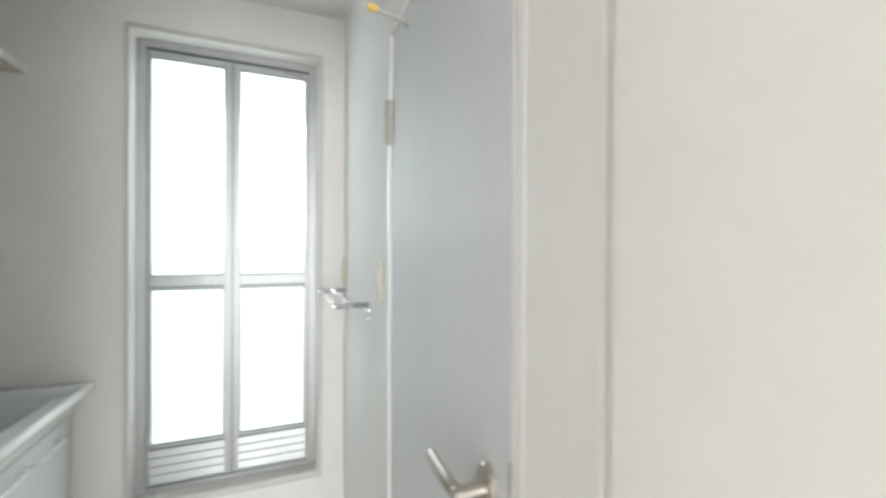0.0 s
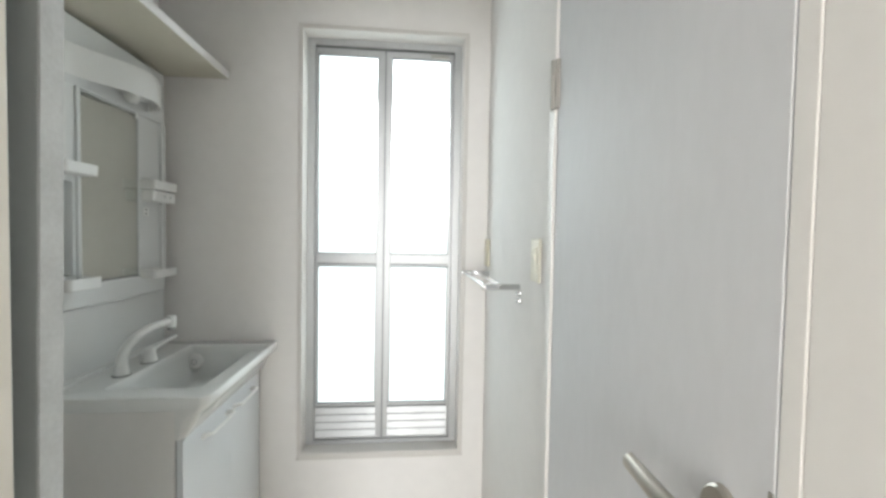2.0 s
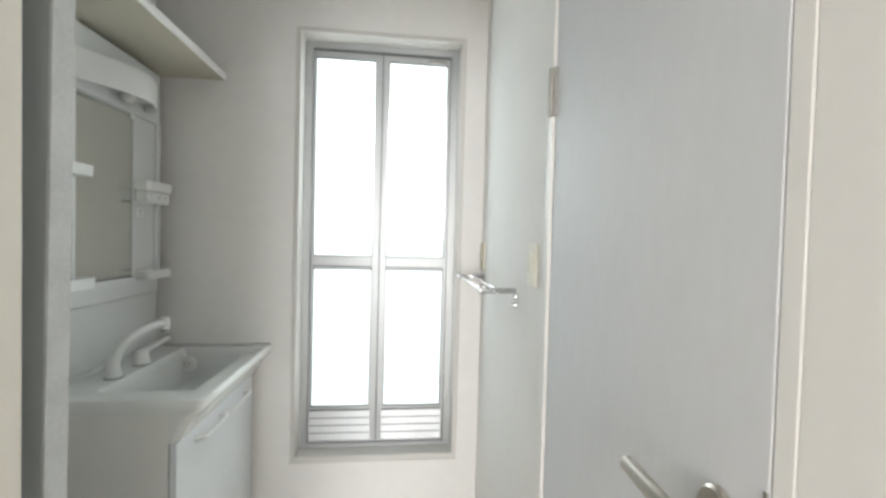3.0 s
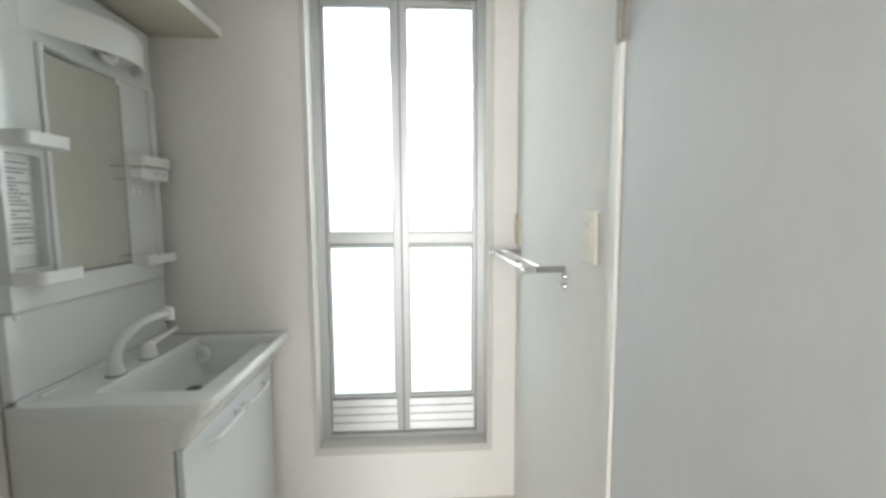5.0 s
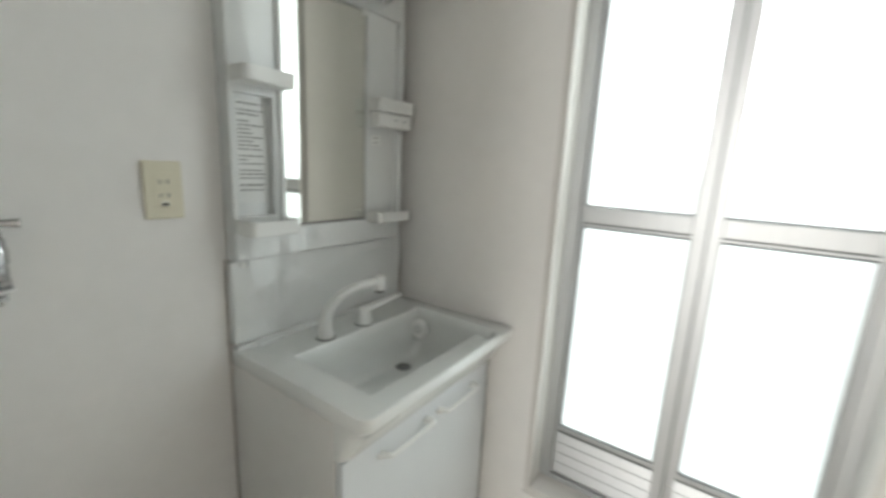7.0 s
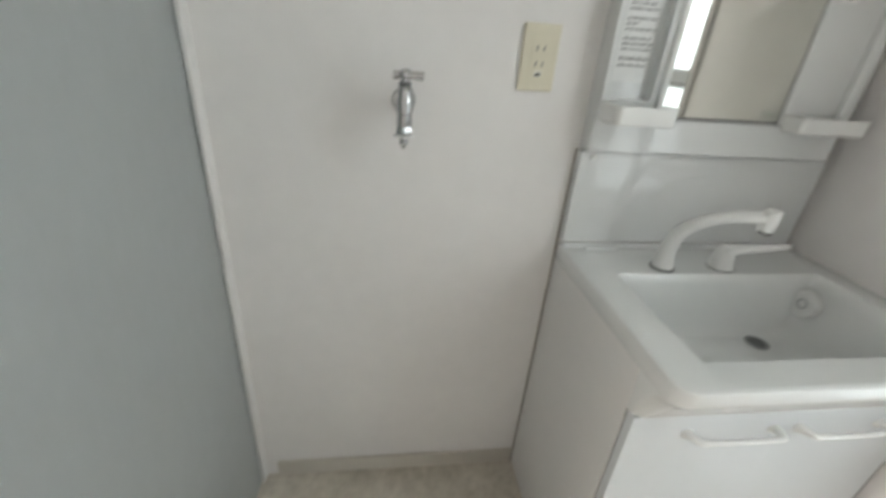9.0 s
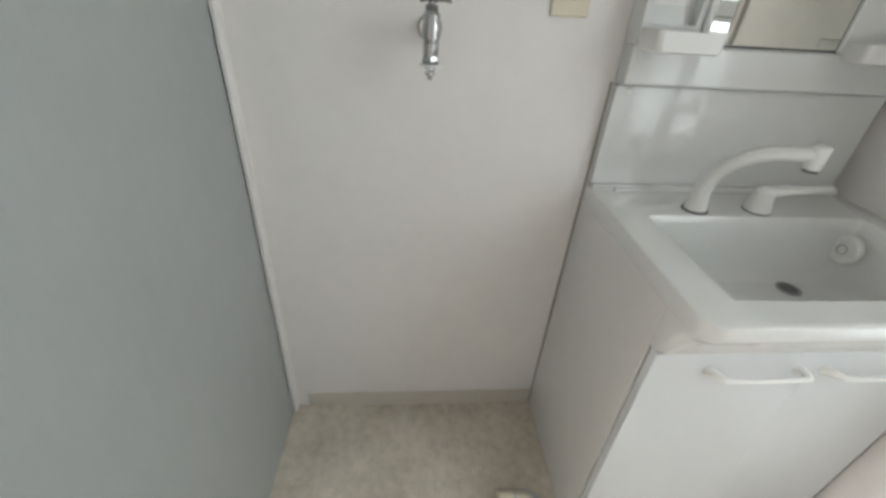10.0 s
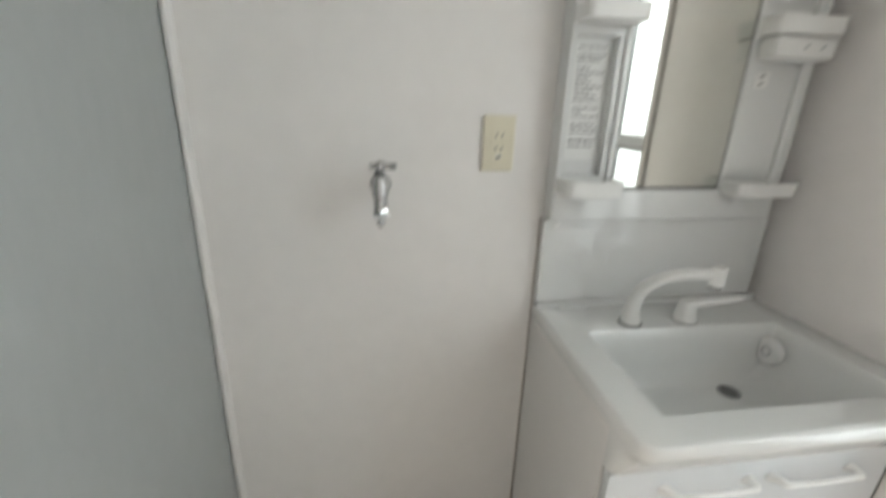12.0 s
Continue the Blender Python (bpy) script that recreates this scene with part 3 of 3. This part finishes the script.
def mirror_cabinet():
    unit = thing("mirror_unit", (BACK, 1.375, 0.76), "white washbasin mirror unit with trays and lamp hood", "mirror cabinet")
    bx = BACK + 0.012
    part("splash_panel", box(WEST + 0.0005, bx, VY0 + 0.001, 1.655, 0.764, 0.968, bevel=0.001), GLOSS, unit, "glossy white splash panel")
    part("joint_strip", box(BACK + 0.002, bx - 0.003, VY0 + 0.006, 1.652, 0.968, 0.972), GREY_EDGE, unit, "thin grey joint")
    part("screw_cap", turned(Matrix.Translation((bx, VY0 + 0.028, 0.958)) @ pose(0, 0, 0, 0, 90), [(0.007, 0), (0.007, 0.003), (0.005, 0.005)], 18), PLASTIC, unit)
    part("lower_fascia", box(WEST + 0.0005, BACK + 0.030, VY0 + 0.004, 1.632, 0.972, 1.042, bevel=0.004), GLOSS, unit)
    part("top_fascia", box(WEST + 0.0005, BACK + 0.030, VY0 + 0.004, 1.632, 1.625, 1.822, bevel=0.004), GLOSS, unit)
    part("mirror_backing", box(WEST + 0.0005, BACK + 0.018, 1.205, 1.482, 1.042, 1.625), PLASTIC, unit)
    glass = box(BACK + 0.018, BACK + 0.024, 1.209, 1.479, 1.047, 1.618, bevel=0.0012)
    for v in glass.verts:               # the glass sits a little askew in its frame
        v.co.x -= (v.co.y - 1.344) * 0.019
    mirror = part("mirror", glass, MIRROR, unit, "plain silvered mirror")
    part("mirror_edge", wall_with_hole("x", BACK + 0.018, BACK + 0.0205, 1.2055, 1.4815, 1.0435, 1.6215, (1.2088, 1.4792, 1.0468, 1.6182)), GASKET, mirror, "dark mirror edge")
    for y in (1.215, 1.472):
        part("mirror_clip", box(BACK + 0.022, BACK + 0.029, y - 0.006, y + 0.006, 1.607, 1.624, bevel=0.002), PLASTIC, mirror)
    # columns beside the mirror
    left = part("column", wall_with_hole("x", WEST + 0.0005, BACK + 0.034, VY0 + 0.004, 1.2050, 1.042, 1.625, (VY0 + 0.016, 1.180, 1.075, 1.345)), GLOSS, unit)
    part("column_back", box(BACK + 0.002, BACK + 0.012, VY0 + 0.014, 1.182, 1.073, 1.347), GLOSS, left)
    part("column_rib", box(BACK + 0.030, BACK + 0.042, 1.190, 1.2045, 1.043, 1.624, bevel=0.004), GLOSS, left)
    right = part("column", box(WEST + 0.0005, BACK + 0.026, 1.4825, 1.604, 1.042, 1.625, bevel=0.003), GLOSS, unit)
    part("column_rib", box(BACK + 0.012, BACK + 0.036, 1.604, 1.632, 1.042, 1.625, bevel=0.006), GLOSS, right)
    socket = part("socket", box(BACK + 0.026, BACK + 0.029, 1.502, 1.535, 1.262, 1.292, bevel=0.001), PLASTIC, right)
    for z in (1.270, 1.284):
        part("socket_slot", box(BACK + 0.0288, BACK + 0.0295, 1.512, 1.524, z - 0.002, z + 0.002), GASKET, socket)
    label = part("label", box(BACK + 0.012, BACK + 0.0128, VY0 + 0.026, 1.168, 1.105, 1.333), PAPER, left, "white printed instruction label")
    rnd = random.Random(7)
    z = 1.328
    while z > 1.125:
        bold = rnd.random() < 0.22
        y = VY0 + 0.031
        end = 1.166 - rnd.random() ** 2 * 0.05
        bm = bmesh.new()
        while y < end:
            w = 0.004 + rnd.random() * 0.012
            add_box(bm, BACK + 0.0127, BACK + 0.0131, y, min(y + w, end), z - (0.0055 if bold else 0.0036), z)
            y += w + 0.0025
        part("text_line", bm, INK, label)
        z -= 0.0125 if bold else 0.0088
        if rnd.random() < 0.22:
            z -= 0.006

    def tray(y0, y1, x1, z0, z1):
        x0 = BACK + 0.024

        def ring(d, z, r):
            return [(*p, z) for p in rounded(x0 + d, x1 - d, y0 + d, y1 - d, (0.003, r, r, 0.003))]

        bm = bmesh.new()
        rows = [[bm.verts.new(p) for p in o] for o in (ring(0.004, z0, 0.012), ring(0.001, z0 + 0.002, 0.014), ring(0, z1, 0.014), ring(0.003, z1, 0.012), ring(0.004, z0 + 0.008, 0.012))]
        for p, q in zip(rows, rows[1:]):
            for i in range(len(p)):
                j = (i + 1) % len(p)
                bm.faces.new((p[i], p[j], q[j], q[i]))
        bm.faces.new(rows[0])
        bm.faces.new(rows[-1])
        return bm

    part("tray", tray(VY0 + 0.006, 1.205, -0.398, 1.362, 1.394), PLASTIC, unit)
    part("tray", tray(VY0 + 0.006, 1.205, -0.392, 1.036, 1.070), PLASTIC, unit)
    cup = part("tray", tray(1.4865, 1.636, -0.412, 1.358, 1.394), PLASTIC, unit)
    part("tray", tray(1.4865, 1.636, -0.412, 1.032, 1.064), PLASTIC, unit)
    rack = part("cup_rack", box(BACK + 0.026, -0.422, 1.492, 1.632, 1.315, 1.357, bevel=0.006), PLASTIC, cup)
    for y in (1.562, 1.600):
        part("rack_hole", turned(Matrix.Translation((-0.4225, y, 1.338)) @ pose(0, 0, 0, 0, 90), [(0.0045, 0), (0.004, 0.001)], 14), GREY, rack)
    # bowed lamp hood
    bow = []
    n = 24
    for i in range(n + 1):
        u = i / n
        v = u / 1.2 if u < 0.6 else 0.5 + (u - 0.6) / 0.8
        bow.append((BACK + 0.031 + 0.094 * max(0.0, math.sin(math.pi * v)) ** (1.9 if u < 0.6 else 0.5), 1.160 + u * 0.383))
    outline = [(BACK + 0.029, 1.160), *bow, (BACK + 0.029, 1.543)]
    inner = [(BACK + 0.029, 1.166), *((max(x - 0.007, BACK + 0.0295), 1.364 + (y - 1.364) * 0.965) for x, y in bow), (BACK + 0.029, 1.537)]
    bm = bmesh.new()
    rows = [[bm.verts.new((*p, z)) for p in o] for o, z in ((inner, 1.676), (inner, 1.654), (outline, 1.650), (outline, 1.730), ([(BACK + 0.029 + (x - BACK - 0.029) * 0.93, 1.364 + (y - 1.364) * 0.985) for x, y in outline], 1.742))]
    for a, b in zip(rows, rows[1:]):
        for i in range(len(a) - 1):
            bm.faces.new((a[i], a[i + 1], b[i + 1], b[i])).smooth = True
    bm.faces.new(rows[-1])
    bm.faces.new(rows[0])
    hood = part("lamp_hood", bm, PLASTIC, unit, "bowed white lamp hood")
    part("bulb", turned(Matrix.Translation((BACK + 0.066, 1.39, 1.650)), [(0.010, -0.012), (0.020, -0.004), (0.024, 0.008), (0.022, 0.018), (0.012, 0.024)]), BULB, hood, "unlit white bulb")


vanity_cabinet()
vanity_basin()
basin_tap()
mirror_cabinet()


# ---- fittings on the walls ----
def washer_tap():
    tap = thing("washer_tap", (WEST, 0.705, 1.048), "chrome washing machine tap on the wall", "tap")
    y, x = 0.708, -0.424
    part("flange", turned(Matrix.Translation((WEST, y, 1.048)) @ pose(0, 0, 0, 0, 90), [(0.023, 0), (0.023, 0.003), (0.018, 0.009), (0.010, 0.011)]), CHROME, tap)
    part("inlet", turned(Matrix.Translation((WEST + 0.006, y, 1.048)) @ pose(0, 0, 0, 0, 90), [(0.0105, 0), (0.0105, 0.03), (0.0135, 0.034), (0.0135, 0.045), (0.011, 0.072)]), CHROME, tap)
    part("body", turned(Matrix.Translation((x, y, 1.012)), [(0.0125, 0), (0.0135, 0.002), (0.0135, 0.020), (0.0122, 0.0215), (0.0122, 0.0235), (0.0150, 0.025), (0.0155, 0.030), (0.0155, 0.046), (0.0135, 0.051), (0.0140, 0.053), (0.0140, 0.061), (0.0095, 0.067)]), CHROME, tap)
    part("packing_nut", turned(Matrix.Translation((x, y, 1.078)), [(0.0105, 0), (0.0115, 0.002), (0.0115, 0.007), (0.009, 0.009)], 6), GASKET, tap, "dark packing nut")
    part("spindle", turned(Matrix.Translation((x, y, 1.084)), [(0.006, 0), (0.006, 0.008), (0.010, 0.010), (0.0105, 0.017), (0.008, 0.020), (0.005, 0.022)], 18), CHROME, tap)
    bm = bmesh.new()
    for a, r in ((78, 0.032), (258, 0.019)):
        c, d = math.cos(radians(a)), math.sin(radians(a))
        add_tube(bm, [(x + 0.003 * c, y + 0.003 * d, 1.096), (x + 0.5 * r * c, y + 0.5 * r * d, 1.0965), (x + r * c, y + r * d, 1.096)], [0.0066, 0.0056, 0.0072], 8, 12)
    part("lever_handle", bm, CHROME, tap)
    part("hex_nut", turned(Matrix.Translation((x, y, 0.999)), [(0.0145, 0), (0.0155, 0.002), (0.0155, 0.011), (0.0145, 0.013)], 6), CHROME, tap)
    part("collar", turned(Matrix.Translation((x, y, 0.996)), [(0.0185, 0), (0.019, 0.002), (0.015, 0.003)]), PLASTIC, tap, "pale plastic collar")
    part("nipple", turned(Matrix.Translation((x, y, 0.974)), [(0.0035, 0), (0.0045, 0.005), (0.0085, 0.008), (0.0085, 0.012), (0.0065, 0.014), (0.0085, 0.016), (0.0085, 0.022)], 20), CHROME, tap)


def wall_plate(name, m, label, mat, inner):
    """A fitting on a wall: local x to the right, y up, z out of the wall."""
    plate = new(name)
    plate.empty_display_size = 0.05
    plate.matrix_world = m
    tagged(plate, label, "switch" if "switch" in name else "socket")

    def add(n, bm, material_, parent, text=""):
        ob = new(n, mesh_of(n, bm, material_))
        ob.parent = parent
        return tagged(ob, text)

    cover = add("cover_plate", box(-0.035, 0.035, -0.058, 0.058, 0, 0.008, bevel=0.003), mat, plate)
    add("inner_frame", box(-0.0175, 0.0175, -0.035, 0.035, 0.008, 0.0095, bevel=0.0006), mat, cover)
    inner(add, cover)
    return plate


def sockets(add, cover):
    for cy in (0.017, -0.010):
        for sx in (-0.0065, 0.0065):
            add("slot", box(sx - 0.0011, sx + 0.0011, cy - 0.0045, cy + 0.0045, 0.0092, 0.0099), SLOT, cover)
    add("earth_terminal", box(-0.008, 0.008, -0.032, -0.020, 0.0092, 0.0112, bevel=0.0008), mat_of_terminal, cover)
    add("terminal_slot", box(-0.005, 0.005, -0.0305, -0.0255, 0.0110, 0.0116), SLOT, cover)


mat_of_terminal = CREAM


def rocker(add, cover):
    add("rocker", extruded([(-0.018, 0.0095), (0.018, 0.0095), (0.018, 0.0155), (0.0, 0.0118), (-0.018, 0.0110)], "x", -0.0155, 0.0155, 0.0006), CREAM, cover)
    add("upper_button", box(-0.0155, 0.0155, 0.020, 0.034, 0.0095, 0.012, bevel=0.001), CREAM, cover)


west_face = Matrix(((0, 0, 1, 0), (1, 0, 0, 0), (0, 1, 0, 0), (0, 0, 0, 1)))
east_face = Matrix(((0, 0, -1, 0), (-1, 0, 0, 0), (0, 1, 0, 0), (0, 0, 0, 1)))
washer_tap()
wall_plate("wall_socket", Matrix.Translation((WEST, 0.960, 1.135)) @ west_face, "ivory double wall socket with earth terminal", IVORY, sockets)
wall_plate("light_switch", Matrix.Translation((EAST, 0.982, 1.145)) @ east_face, "cream wall switch beside the toilet door", CREAM, rocker)
wall_plate("bathroom_switch", Matrix.Translation((EAST, 1.640, 1.138)) @ east_face, "ivory wall switch near the bathroom door", IVORY, rocker)


def towel_rail():
    rail = thing("towel_rail", (EAST, 1.385, 1.045), "chrome double towel rail on the wall", "towel rail")
    z = 1.054
    for y in (1.134, 1.604):
        part("arm", box(EAST - 0.118, EAST - 0.002, y - 0.006, y + 0.006, z - 0.0085, z + 0.0085, bevel=0.0035), CHROME, rail)
        part("arm_cap", turned(Matrix.Translation((EAST - 0.117, y, z)) @ pose(0, 0, 0, 0, -90), [(0.0095, -0.006), (0.0095, 0.0), (0.0075, 0.003), (0.003, 0.004)], 18), RAIL, rail)
        for drop in (0.019, 0.044):
            part("wall_boss", turned(Matrix.Translation((EAST - 0.0005, y, z - drop)) @ pose(0, 0, 0, 0, -90), [(0.0085, 0), (0.008, 0.004), (0.006, 0.009), (0.0065, 0.012), (0.0045, 0.0135)], 18), CHROME, rail)
    for x in (EAST - 0.106, EAST - 0.055):
        part("bar", tube([(x, 1.134, z), (x, 1.369, z), (x, 1.604, z)], [0.0062, 0.0062], 4, 16), RAIL, rail)


towel_rail()


# the drain of a washing machine, not in place now
def floor_drain():
    ob = thing("floor_drain", (-0.180, 0.991, FLOOR), "cream plastic washing machine drain elbow on the floor", "drain")
    part("flange", turned(Matrix.Translation((-0.180, 0.991, FLOOR)), [(0.040, 0), (0.040, 0.004), (0.036, 0.007), (0.024, 0.008)]), GREY_EDGE, ob, "grey round floor flange")
    part("elbow", tube([(-0.180, 0.946, FLOOR + 0.030), (-0.180, 0.968, FLOOR + 0.030), (-0.180, 0.986, FLOOR + 0.024), (-0.180, 0.991, FLOOR + 0.006)], [0.022, 0.022, 0.022, 0.021], 14), IVORY, ob)
    along = Matrix.Translation((-0.180, 0.911, FLOOR + 0.030)) @ Matrix.Rotation(-math.pi / 2, 4, "X")
    part("socket_pipe", turned(along, [(0.020, 0.002), (0.020, 0), (0.0255, 0), (0.0255, 0.037), (0.023, 0.039)]), IVORY, ob)
    part("ring", turned(along, [(0.024, 0.0395), (0.0245, 0.040), (0.0245, 0.044), (0.024, 0.0445)]), GREY_EDGE, ob, "thin grey sealing ring")


floor_drain()
